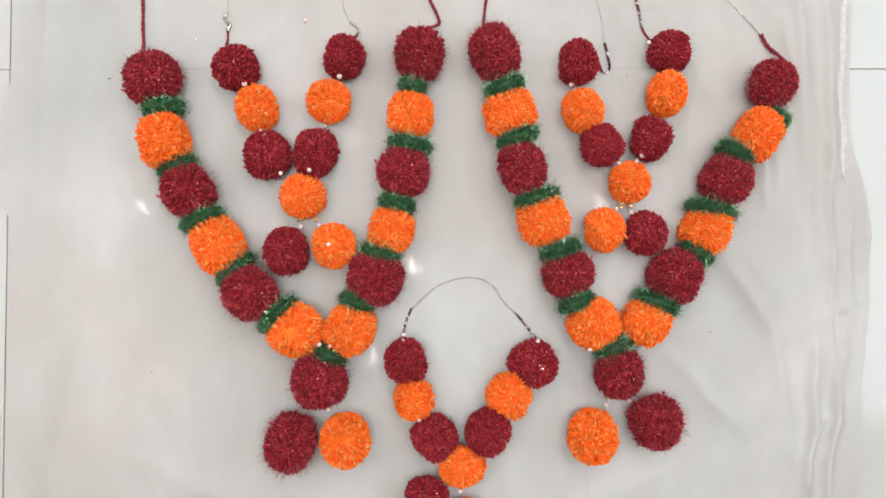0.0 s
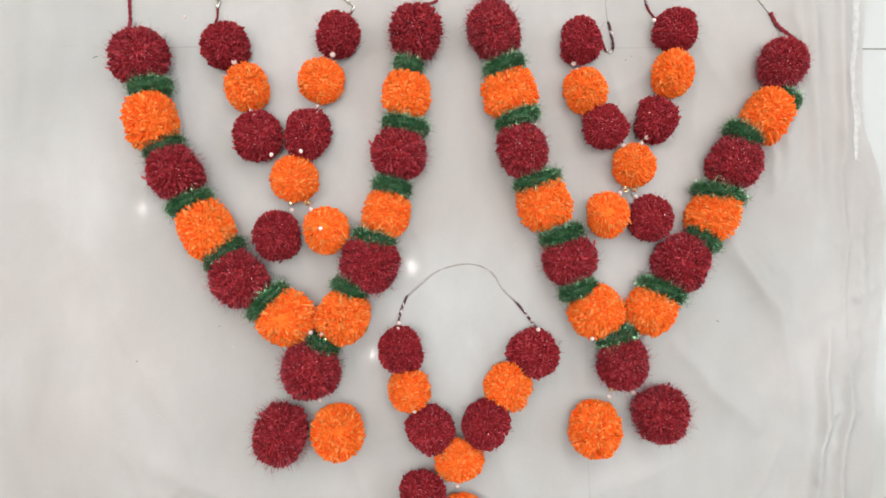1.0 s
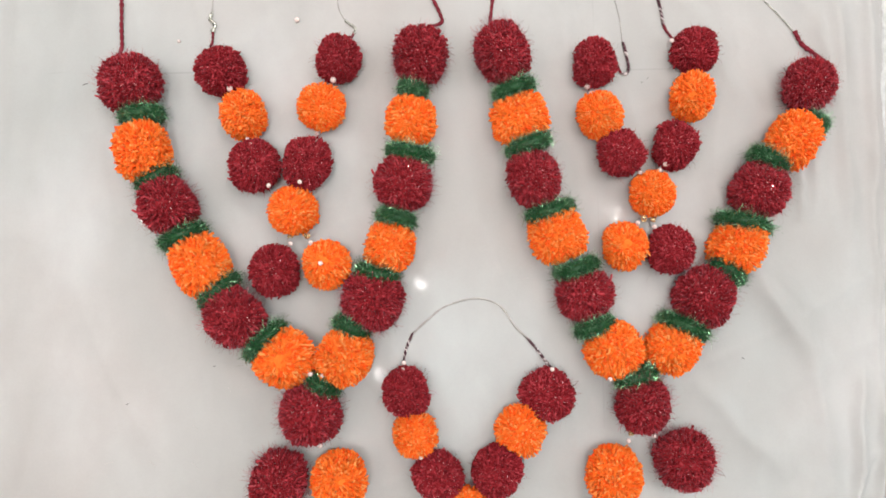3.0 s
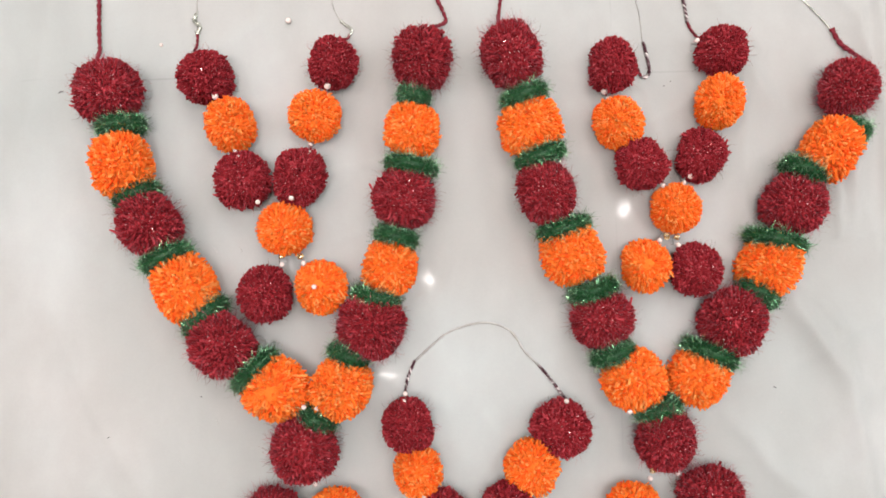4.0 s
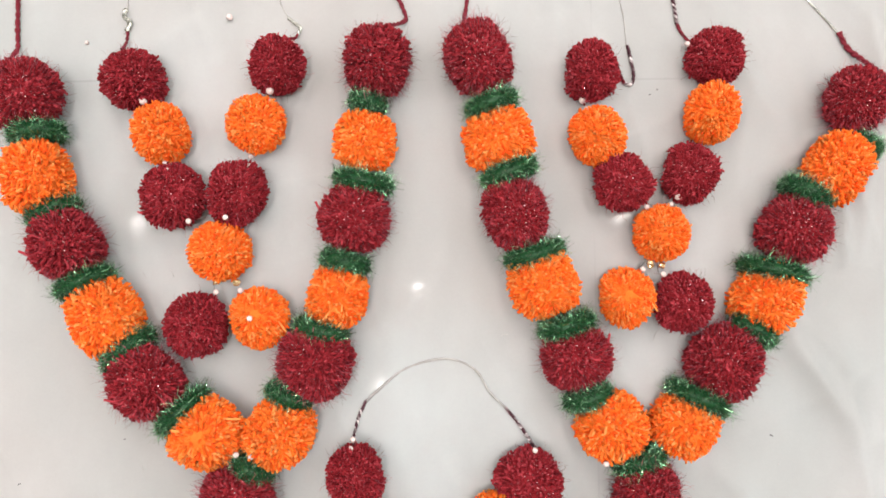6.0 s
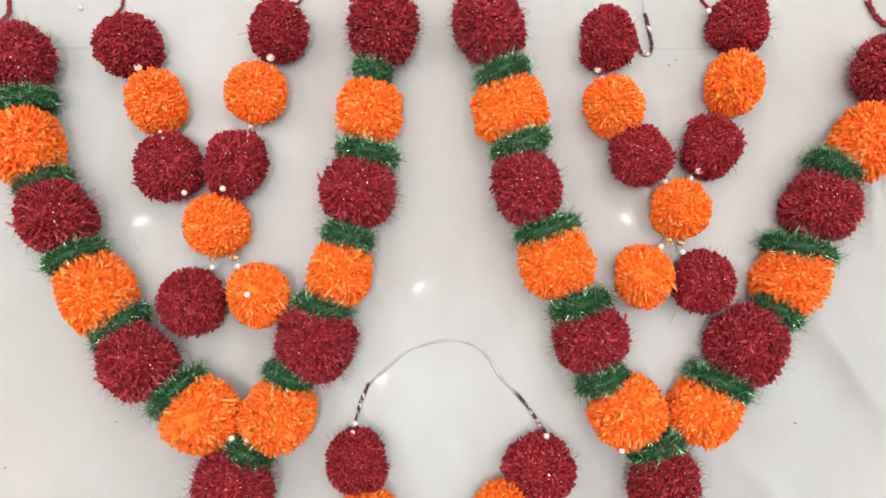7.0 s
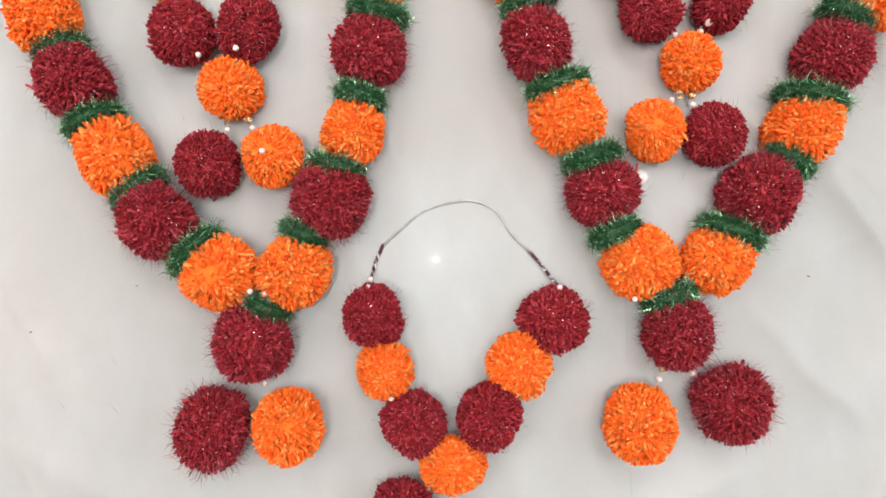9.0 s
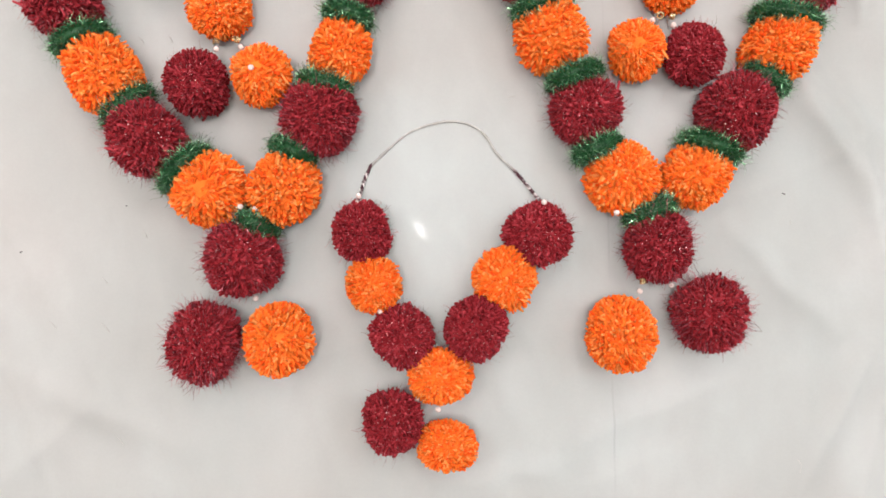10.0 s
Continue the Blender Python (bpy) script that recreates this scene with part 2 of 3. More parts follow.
def tinsel_mesh(name, mat, seed, power, hairs, glints):
    """Stray film fibres that stand out of a pompom, and short bits that glint in its pile."""
    rng = np.random.default_rng(seed)
    verts, faces = [], []
    for d in directions(hairs, rng):
        r = shape(d, power)
        side = across(d, rng)
        bend = across(d, rng)
        long = rng.choice((rng.uniform(0.06, 0.16), rng.uniform(0.14, 0.36)), p=(0.62, 0.38))
        p0, p1, p2 = d * r * 0.9, d * (r + 0.5 * long) + bend * 0.1 * long, d * (r + long) + bend * 0.55 * long
        ribbon(verts, faces, [p0, p1, p2], side, rng.uniform(0.0036, 0.0066))
    fibres = len(faces)
    for d in directions(glints, rng):
        r = shape(d, power) * rng.uniform(0.97, 1.02)
        side, way = across(d, rng), across(d, rng)
        long = rng.uniform(0.02, 0.055)
        ribbon(verts, faces, [d * r, d * (r + 0.01) + way * long], side, rng.uniform(0.005, 0.013))
    me = mesh_of(name, verts, faces, mat, False)
    me.materials.append(RED_GLINT)
    for f in me.polygons:
        f.material_index = 1 if f.index >= fibres else 0
    return me


def collar_mesh(name, seed):
    """A ring of wound tinsel yarn round the y axis, unit outer radius."""
    rng = np.random.default_rng(seed)
    verts, faces = [], []
    n, m = 40, 8
    for i in range(n):
        a = 2 * math.pi * i / n
        for k in range(m):
            b = 2 * math.pi * k / m
            rad = 0.70 + 0.2 * math.cos(b)
            verts.append(np.array((rad * math.cos(a), 0.20 * math.sin(b), rad * math.sin(a))))
    for i in range(n):
        for k in range(m):
            i2, k2 = (i + 1) % n, (k + 1) % m
            faces.append((i * m + k, i2 * m + k, i2 * m + k2, i * m + k2))
    for _ in range(1250):
        a, b = rng.uniform(0, 2 * math.pi), rng.uniform(-2.2, 2.2)
        out = np.array((math.cos(a) * math.cos(b), math.sin(b), math.sin(a) * math.cos(b)))
        base = np.array((0.70 * math.cos(a), 0, 0.70 * math.sin(a))) + 0.18 * out
        lean = across(out, rng) * abs(rng.normal(0, 0.08))
        long = rng.uniform(0.08, 0.20)
        t = rng.uniform(0.008, 0.016)
        strand(verts, faces, [base, base + out * long * 0.6 + lean * 0.4, base + out * long + lean], [t, t, t * 0.5], 3, rng.uniform(0, 6))
    return mesh_of(name, verts, faces, GREEN)


def collar_tinsel_mesh(name, seed):
    rng = np.random.default_rng(seed)
    verts, faces = [], []
    for _ in range(1500):
        a, b = rng.uniform(0, 2 * math.pi), rng.uniform(-2.0, 2.0)
        out = np.array((math.cos(a) * math.cos(b), math.sin(b), math.sin(a) * math.cos(b)))
        base = np.array((0.70 * math.cos(a), 0, 0.70 * math.sin(a))) + 0.25 * out
        bend = across(out, rng)
        long = rng.choice((rng.uniform(0.05, 0.16), rng.uniform(0.16, 0.40)), p=(0.65, 0.35))
        ribbon(verts, faces, [base, base + out * long * 0.5 + bend * 0.1 * long, base + out * long + bend * 0.8 * long], across(out, rng), rng.uniform(0.0045, 0.0095))
    return mesh_of(name, verts, faces, GREEN_FOIL, False)


def spline(points, step):
    """A smooth line through points, as an array of places about step apart."""
    p = [np.array(q, float) for q in points]
    p = [2 * p[0] - p[1]] + p + [2 * p[-1] - p[-2]]
    out = []
    for i in range(1, len(p) - 2):
        n = max(2, int(np.linalg.norm(p[i + 1] - p[i]) / step))
        for k in range(n):
            t = k / n
            out.append(0.5 * (2 * p[i] + (p[i + 1] - p[i - 1]) * t + (2 * p[i - 1] - 5 * p[i] + 4 * p[i + 1] - p[i + 2]) * t * t
                              + (3 * p[i] - p[i - 1] - 3 * p[i + 1] + p[i + 2]) * t ** 3))
    return out + [p[-2]]


def cord_mesh(name, points, radius, mat, plies=2, pitch=0.006, fuzz=0, pieces=False):
    """Twisted plies along a smooth line, in metres."""
    rng = np.random.default_rng(len(points) * 7 + plies)
    line = spline(points, 0.0011 if plies > 1 else 0.003)
    verts, faces = [], []
    for k in range(plies):
        pts, run = [], 0.0
        for i, p in enumerate(line):
            way = line[min(i + 1, len(line) - 1)] - line[max(i - 1, 0)]
            way /= np.linalg.norm(way) + 1e-9
            u = np.cross(way, (0, 0, 1.0))
            u /= np.linalg.norm(u) + 1e-9
            v = np.cross(u, way)
            if i:
                run += np.linalg.norm(p - line[i - 1])
            a = 2 * math.pi * (run / pitch + k / plies)
            off = (0.5 if pieces else 0.38) * radius if plies > 1 else 0.0
            pts.append(p + off * (math.cos(a) * u + math.sin(a) * v))
        r = radius * (0.62 if plies > 1 else 1.0)
        radii = [r * (1 + 0.12 * math.sin(i * 1.7) + 0.14 * math.sin(i * 0.31 + k)) for i in range(len(pts))]
        i = 0
        while i < len(pts) - 1:
            n = int(rng.integers(3, 6)) if pieces else len(pts)
            strand(verts, faces, pts[i:i + n + 1], radii[i:i + n + 1], 6, 0.0)
            i += n
    for _ in range(fuzz):
        p = line[rng.integers(len(line))]
        d = rng.normal(0, 1, 3)
        d[2] = abs(d[2])
        d /= np.linalg.norm(d)
        ribbon(verts, faces, [p, p + d * radius * rng.uniform(1.2, 2.6)], across(d, rng), 0.00022)
    return mesh_of(name, verts, faces, mat)


# ---- room ----
# the walls are unseen; their distance is chosen for bounced and side light
HALF, WIDE = 2.6, 1.75
SILL, HEAD = 1.35, 2.40
tagged(new("wall_north", box("wall", (-WIDE, HALF, 0), (WIDE, HALF + 0.15, CEILING), PLASTER)), "plain unseen white wall, added to close the room and bounce light", "wall", kind="structure")
tagged(new("wall_south", box("wall", (-WIDE, -HALF - 0.15, 0), (WIDE, -HALF, CEILING), PLASTER)), "plain unseen white wall, added to close the room and bounce light", "wall", kind="structure")


def opening_wall(x0, x1):
    """An unseen wall along y with one wide opening for an added fill lamp."""
    bm = bmesh.new()
    for lo, hi in (((x0, -HALF, 0), (x1, HALF, SILL)), ((x0, -HALF, HEAD), (x1, HALF, CEILING)), ((x0, -HALF, SILL), (x1, -0.7, HEAD)), ((x0, 1.9, SILL), (x1, HALF, HEAD))):
        bm.from_mesh(box("slab", lo, hi, PLASTER))
    me = bpy.data.meshes.new("wall")
    bm.to_mesh(me)
    bm.free()
    me.materials.append(PLASTER)
    return me


tagged(new("wall_west", opening_wall(-WIDE - 0.15, -WIDE)), "unseen white wall with an opening for an added fill lamp", "wall", kind="structure")
tagged(new("wall_east", opening_wall(WIDE, WIDE + 0.15)), "unseen white wall with an opening for an added fill lamp", "wall", kind="structure")
tagged(new("ceiling", box("ceiling", (-WIDE - 0.15, -HALF - 0.15, CEILING), (WIDE + 0.15, HALF + 0.15, CEILING + 0.15), PLASTER)), "plain white painted ceiling", "ceiling", kind="structure")

# unseen fill lamps added on either side, one cool and one warm
for side in (-1, 1):
    fill_lamp = bpy.data.lights.new("added_side_fill", "AREA")
    fill_lamp.shape, fill_lamp.size, fill_lamp.size_y, fill_lamp.energy, fill_lamp.color = "RECTANGLE", 2.5, 1.0, SIDE_FILL_POWER * (1.3 if side > 0 else 0.75), (0.80, 0.95, 1.0) if side > 0 else (1.0, 0.95, 0.94)
    new("added_side_fill", fill_lamp).matrix_world = look((side * (WIDE + 0.1), 0.6, 0.5 * (SILL + HEAD)), (0, 0.6, 1.6))


def ceiling_light(x, y):
    root = tagged(new("ceiling_light"), "small round lit downlight in the ceiling, out of view", "ceiling light", "downlights")
    root.location = (x, y, CEILING)
    verts, faces = [], []
    rim = [(0.015, -0.002), (0.017, -0.008), (0.052, -0.006), (0.056, 0.0)]
    for r, z in rim:
        verts += [(r * math.cos(k * math.pi / 16), r * math.sin(k * math.pi / 16), z) for k in range(32)]
    for i in range(len(rim) - 1):
        faces += [(i * 32 + k, i * 32 + (k + 1) % 32, i * 32 + 32 + (k + 1) % 32, i * 32 + 32 + k) for k in range(32)]
    part("frame", mesh_of("frame", verts, faces, PAINT), root)
    disc = [(0.015 * math.cos(k * math.pi / 16), 0.015 * math.sin(k * math.pi / 16), -0.003) for k in range(32)]
    part("diffuser", mesh_of("diffuser", disc, [tuple(reversed(range(32)))], GLOW, False), root, label="glowing warm white disc")


for x, y in LAMPS:
    ceiling_light(x, y)

# floor: a grout bed with tiles laid on it
PITCH, JOINT = 0.602, 0.0011
floor = tagged(new("floor", box("floor", (-WIDE, -HALF, -0.08), (WIDE, HALF, -0.0014), GROUT)), "glossy off-white square floor tiles with thin dark joints", "floor", kind="structure")

# ---- cloth ----
CREASES = [(0.431, 0.055, 0.428, -0.13, 0.0035, 0.0032), (0.452, 0.04, 0.450, -0.10, 0.007, 0.003), (0.270, 0.075, 0.345, -0.075, 0.012, 0.0032), (0.29, 0.02, 0.375, -0.06, 0.008, 0.0026), (0.355, 0.11, 0.358, 0.03, 0.004, 0.003), (0.385, 0.25, 0.395, 0.13, 0.006, 0.0035),
           (0.245, -0.115, 0.335, -0.215, 0.011, 0.0036), (0.20, 0.03, 0.33, 0.00, 0.010, 0.0026), (0.365, 0.03, 0.405, 0.22, 0.010, 0.004),
           (0.388, -0.31, 0.412, -0.10, 0.006, 0.0065), (0.418, -0.32, 0.432, -0.12, 0.005, 0.006), (0.432, 0.00, 0.436, 0.32, 0.007, 0.005),
           (0.408, -0.02, 0.402, 0.36, 0.009, 0.005), (0.30, -0.02, 0.39, -0.12, 0.011, 0.0035), (0.35, 0.00, 0.385, -0.28, 0.010, 0.003),
           (-0.36, -0.08, -0.395, -0.27, 0.014, 0.003), (-0.34, 0.27, -0.39, 0.02, 0.014, 0.003), (-0.40, 0.30, -0.405, 0.10, 0.010, 0.0025),
           (0.225, 0.28, 0.30, 0.20, 0.009, 0.003), (0.12, -0.29, 0.27, -0.23, 0.012, 0.0032), (-0.15, -0.29, -0.31, -0.215, 0.014, 0.003),
           (-0.13, 0.25, -0.25, 0.19, 0.013, 0.0025), (0.30, -0.33, 0.37, -0.20, 0.010, 0.0035), (0.125, 0.29, 0.140, 0.17, 0.010, 0.0022),
           (0.02, -0.32, 0.14, -0.30, 0.012, 0.003), (-0.33, -0.33, -0.22, -0.24, 0.012, 0.003), (0.25, 0.24, 0.33, 0.12, 0.010, 0.0025)]


SEAM = spline([(0.452, 0.07, 0), (0.447, -0.025, 0), (0.442, -0.096, 0), (0.441, -0.133, 0), (0.430, -0.154, 0), (0.424, -0.181, 0), (0.399, -0.211, 0), (0.392, -0.242, 0), (0.397, -0.264, 0), (0.400, -0.34, 0)], 0.01)
SEAM_Y = [-p[1] for p in SEAM]
SEAM_X = [p[0] for p in SEAM]


def cloth_height(x, y):
    p = Vector((x, y, 0.3))
    h = 0.0022 + 0.0014 * noise.noise(p * 4.0) + 0.0004 * noise.noise(p * 10.0) + 0.00003 * noise.noise(p * 34.0)
    right = min(1.0, max(0.0, (x - 0.15) / 0.25))
    # fine soft rumples all over, more on the loose side
    warp = 0.03 * noise.noise(p * 5.0 + Vector((7, 0, 0)))
    fold = 1.0 - abs(noise.noise(Vector(((x + warp) * 13.0 + y * 4.0, y * 4.5, 6.0))))
    cross = 1.0 - abs(noise.noise(Vector((x * 6.0 - y * 7.0, (y + warp) * 9.0, 9.0))))
    h += (0.0016 + 0.0016 * right) * (fold ** 5 + 0.6 * cross ** 6)
    h += right * 0.0035 * noise.noise(Vector((x * 14.0 + y * 5.0, y * 6.0, 2.0)))
    for x0, y0, x1, y1, w, a in CREASES:
        dx, dy = x1 - x0, y1 - y0
        n2 = dx * dx + dy * dy
        t = ((x - x0) * dx + (y - y0) * dy) / n2
        if not 0 < t < 1:
            continue
        off = ((x - x0) * dy - (y - y0) * dx) / math.sqrt(n2)
        if abs(off) > 5 * w + 0.008:
            continue
        off += 0.006 * noise.noise(Vector((t * 4.0, x0 * 30, y0 * 30)))
        h += 1.5 * a * max(0.0, 1 - (2 * t - 1) ** 2) ** 0.7 * math.exp(-abs(off / w) ** (1.3 if off > 0 else 2.0))
    # the puckered seam that runs down the loose side
    if x > 0.36 and -0.34 < y < 0.07:
        off = x - float(np.interp(-y, SEAM_Y, SEAM_X)) + 0.0055 * noise.noise(Vector((1.0, y * 60.0, 3.0)))
        gather = 0.25 + 1.7 * abs(noise.noise(Vector((off * 40.0, y * 60.0, 8.0))))
        ends = min(1.0, (0.07 - y) / 0.04, (y + 0.34) / 0.04)
        h += 0.0042 * gather * ends * (math.exp(-(off / 0.0042) ** 2) + 0.5 * math.exp(-((off - 0.020) / 0.006) ** 2))
    return max(h, 0.0006)


EDGE_Y = (-0.62, -0.30, -0.168, -0.083, 0.0, 0.06, 0.10, 0.30, 0.64)
EDGE_X = (0.440, 0.448, 0.458, 0.471, 0.476, 0.470, 0.457, 0.464, 0.480)


def cloth():
    nx, ny = 330, 380
    verts, faces = [], []
    for j in range(ny + 1):
        y = -0.62 + 1.26 * j / ny
        flap = math.exp(-((y - 0.10) / 0.055) ** 4)
        left = -0.4370 - 0.020 * flap + 0.0025 * noise.noise(Vector((0, y * 7, 5)))
        right = float(np.interp(y, EDGE_Y, EDGE_X)) + 0.004 * noise.noise(Vector((3, y * 9, 5)))
        for i in range(nx + 1):
            x = left + (right - left) * i / nx
            verts.append((x, y, cloth_height(x, y)))
    faces = [(j * (nx + 1) + i, j * (nx + 1) + i + 1, (j + 1) * (nx + 1) + i + 1, (j + 1) * (nx + 1) + i) for j in range(ny) for i in range(nx)]
    ob = tagged(new("cloth", mesh_of("cloth", verts, faces, CLOTH)), "thin creased white cotton cloth spread on the floor tiles", "cloth")
    line = spline([(0.474, 0.62, 0), (0.458, 0.30, 0), (0.451, 0.225, 0), (0.448, 0.146, 0), (0.447, 0.066, 0)], 0.004)
    strip, quads, wide = [], [], 9
    for k, p in enumerate(line):
        fade = min(1.0, max(0.15, (p[1] - 0.064) / 0.012))
        mid = p[0] + 0.0045 * noise.noise(Vector((1.0, p[1] * 22, 2))) + 0.0022 * noise.noise(Vector((4.0, p[1] * 70, 2)))
        half = (0.0034 + 0.0022 * noise.noise(Vector((7.0, p[1] * 30, 2))) + 0.0016 * noise.noise(Vector((9.0, p[1] * 160, 2)))) * fade
        for c in range(wide):
            u = 2 * c / (wide - 1) - 1
            x = mid + u * half
            lift = 0.0012 * (1 - u * u) ** 0.6 + 0.0008 * noise.noise(Vector((x * 260, p[1] * 150, 1)))
            strip.append((x, p[1], cloth_height(x, p[1]) + 0.0003 + lift * (1 - abs(u) ** 6)))
    for k in range(len(line) - 1):
        for c in range(wide - 1):
            q = k * wide + c
            quads.append((q, q + 1, q + wide + 1, q + wide))
    rng = np.random.default_rng(77)
    for _ in range(700):
        k = int(rng.integers(len(line)))
        q = np.array(strip[k * wide + int(rng.choice((0, wide - 1)))])
        d = np.array((rng.normal(0, 1), rng.normal(0, 1), 0.25))
        d /= np.linalg.norm(d)
        ribbon(strip, quads, [q, q + d * rng.uniform(0.001, 0.006)], np.array((-d[1], d[0], 0)), 0.00016)
    part("hem", mesh_of("hem", strip, quads, HEM), ob, None, "frayed white selvedge")
    return ob


sheet = cloth()

# ---- garlands and pendants ----
BALLS = {
    ("orange", 0): [pompom_mesh("orange_pompom", ORANGE, s, 2.15) for s in (1, 2, 3)],
    ("orange", 1): [pompom_mesh("orange_barrel_pompom", ORANGE, s, 2.9) for s in (4, 5, 6)],
    ("maroon", 0): [pompom_mesh("maroon_pompom", MAROON, s, 2.1, 1700, 0.036, 0.12, 0.12, low=0.90, high=1.05) for s in (7, 8, 9)],
    ("maroon", 1): [pompom_mesh("maroon_barrel_pompom", MAROON, s, 2.45, 1700, 0.036, 0.12, 0.12, low=0.90, high=1.05) for s in (10, 11, 12)],
}
STAR = pompom_mesh("orange_star_pompom", ORANGE, 13, 2.05, star=True)
FUZZ = {0: [tinsel_mesh("short_tinsel", RED_FOIL, s, 2.1, 260, 560) for s in (21, 22)],
        1: [tinsel_mesh("long_tinsel", RED_FOIL, s, 2.3, 1000, 600) for s in (23, 24)]}
RINGS = [collar_mesh("collar", s) for s in (31, 32)]
RING_FUZZ = [collar_tinsel_mesh("collar_tinsel", s) for s in (33, 34)]
dice = random.Random(5)


def bead_mesh(name, mat):
    def fn(d):
        r = 1.0 - 0.10 * max(0.0, abs(d[2]) - 0.86) / 0.14
        return d * r
    v, f = ball(8, 12, fn)
    return mesh_of(name, v, f, mat)


def coil_mesh():
    verts, faces = [], []
    pts = [np.array((math.cos(a), math.sin(a), -0.9 + 1.8 * a / 22.0)) for a in np.linspace(0, 22.0, 60)]
    strand(verts, faces, pts, [0.22] * 60, 6, 0.0)
    return mesh_of("gilt_coil", verts, faces, GOLD)


PEARLS, GILT = bead_mesh("pearl_bead", PEARL), coil_mesh()


def pompom(root, colour, x, y, w, h, turn, big, form=0):
    """One pompom on root: place and half-sizes in millimetres, turn of its string in degrees."""
    r = 0.5 * (w + h)
    ob = part("pompom", STAR if form == 2 else dice.choice(BALLS[colour, form]), root)
    flip = 180 * dice.randint(0, 1)
    ob.matrix_basis = pose(x / 1000, y / 1000, 0.79 * r / 1000 + 0.001, 0, 0, turn + flip) @ Matrix.Diagonal((w / 1000, h / 1000, 0.80 * r / 1000, 1)) @ (pose(0, 0, 0, dice.uniform(-8, 8), dice.uniform(-8, 8), 0) if form == 2 else pose(0, 0, 0, 0, dice.uniform(0, 360), 0))
    tagged(ob, "fluffy orange wool pompom" if colour == "orange" else "fluffy maroon wool pompom")
    if colour == "maroon":
        part("tinsel", dice.choice(FUZZ[big]), ob, label="glittering red film fibres")
    return ob


def collar(root, x, y, half, turn):
    k = dice.randint(0, 1)
    z = 0.022
    m = pose(x / 1000, y / 1000, z, 0, 0, turn) @ Matrix.Diagonal((half / 1000, 0.023, 0.86 * half / 1000, 1)) @ pose(0, 0, 0, 0, dice.uniform(0, 360), 0)
    ob = part("collar", RINGS[k], root, m, "sparkling dark green tinsel ring")
    part("tinsel", RING_FUZZ[k], ob, label="stray green film fibres")


def bead(root, x, y, z, kind):
    r = (0.0022, 0.0031, 0.0022)[kind]
    m = pose(x / 1000, y / 1000, max(z / 1000, r), dice.uniform(0, 360), dice.uniform(0, 360), 0) @ Matrix.Diagonal((r, r, r, 1))
    part("bead", GILT if kind == 2 else PEARLS, root, m, "tiny gilt wire coil" if kind == 2 else "round pale pink pearl bead")


def cord(root, name, points, radius, mat, plies=2, pitch=0.006, fuzz=0, label=""):
    line = [p / 1000 for p in spline(points, 5.0)]
    for p in line:
        p[2] = max(p[2], cloth_height(p[0], p[1]) + radius)
    part(name, cord_mesh(name, line, radius, mat, plies, pitch, fuzz, mat in (SILVER, PURPLE)), root, None, label)


def thing(name, label, category, group):
    return tagged(new(name), label, category, group)

g = thing("garland", "long V-shaped garland of maroon and orange pompoms with green rings", "garland", "long garlands")
for colour, x, y, w, h, turn, form in (
    ("maroon", -283, 169, 27.4, 27.5, 11, 0),
    ("orange", -271, 105, 27.6, 26.5, 18, 1),
    ("maroon", -246, 54, 28.2, 28.2, 27, 1),
    ("orange", -216, -1, 26.1, 28.2, 31, 1),
    ("maroon", -184, -51, 28.3, 29.6, 41, 1),
    ("orange", -139, -89, 27.7, 28.1, 50, 2),
    ("maroon", -10, 192, 29.0, 28.0, -8, 0),
    ("orange", -19, 133, 24.0, 22.5, -8, 1),
    ("maroon", -26, 73, 27.1, 26.7, -10, 1),
    ("orange", -40, 13, 24.0, 23.4, -16, 1),
    ("maroon", -57, -38, 28.7, 27.3, -23, 1),
    ("orange", -82, -87, 27.5, 27.5, -27, 0),
    ("maroon", -114, -138, 28.1, 28.4, 0, 0),
    ("maroon", -143, -202, 27.0, 30.7, 0, 0),
    ("orange", -89, -199, 27.8, 26.4, 0, 0),
):
    pompom(g, colour, x, y, w, h, turn, 1, form)
for x, y, half, turn in (
    (-272, 139, 22, 8),
    (-257, 78, 22, 24),
    (-232, 24, 24, 23),
    (-198, -27, 23, 42),
    (-156, -73, 25, 43),
    (-17, 162, 16, -11),
    (-20, 100, 24, -11),
    (-34, 39, 21, -14),
    (-52, -13, 22, -16),
    (-76, -62, 20, -25),
    (-103, -115, 19, -23),
):
    collar(g, x, y, half, turn)
for x, y, z, kind in (
    (-112, -103, 34, 0),
    (-101, -104.5, 34, 0),
    (-128.9, -166.9, 21, 0),
    (-105.4, -169.9, 21, 0),
):
    bead(g, x, y, z, kind)
cord(g, "cord", [(-291, 190, 32), (-295, 202, 18), (-300, 214, 5), (-301, 236, 4), (-301, 260, 4)], 0.0019, CORD, 2, 0.013, 60, "twisted maroon wool cord")
cord(g, "string", [(-301, 260, 4), (-299, 292, 3), (-294, 330, 3)], 0.0005, NYLON, 1, label="clear elastic string")
cord(g, "cord", [(-1, 219, 32), (6, 226, 18), (12, 234, 7), (9, 245, 4), (2, 261, 4), (0, 278, 4)], 0.0019, CORD, 2, 0.013, 60, "twisted maroon wool cord")

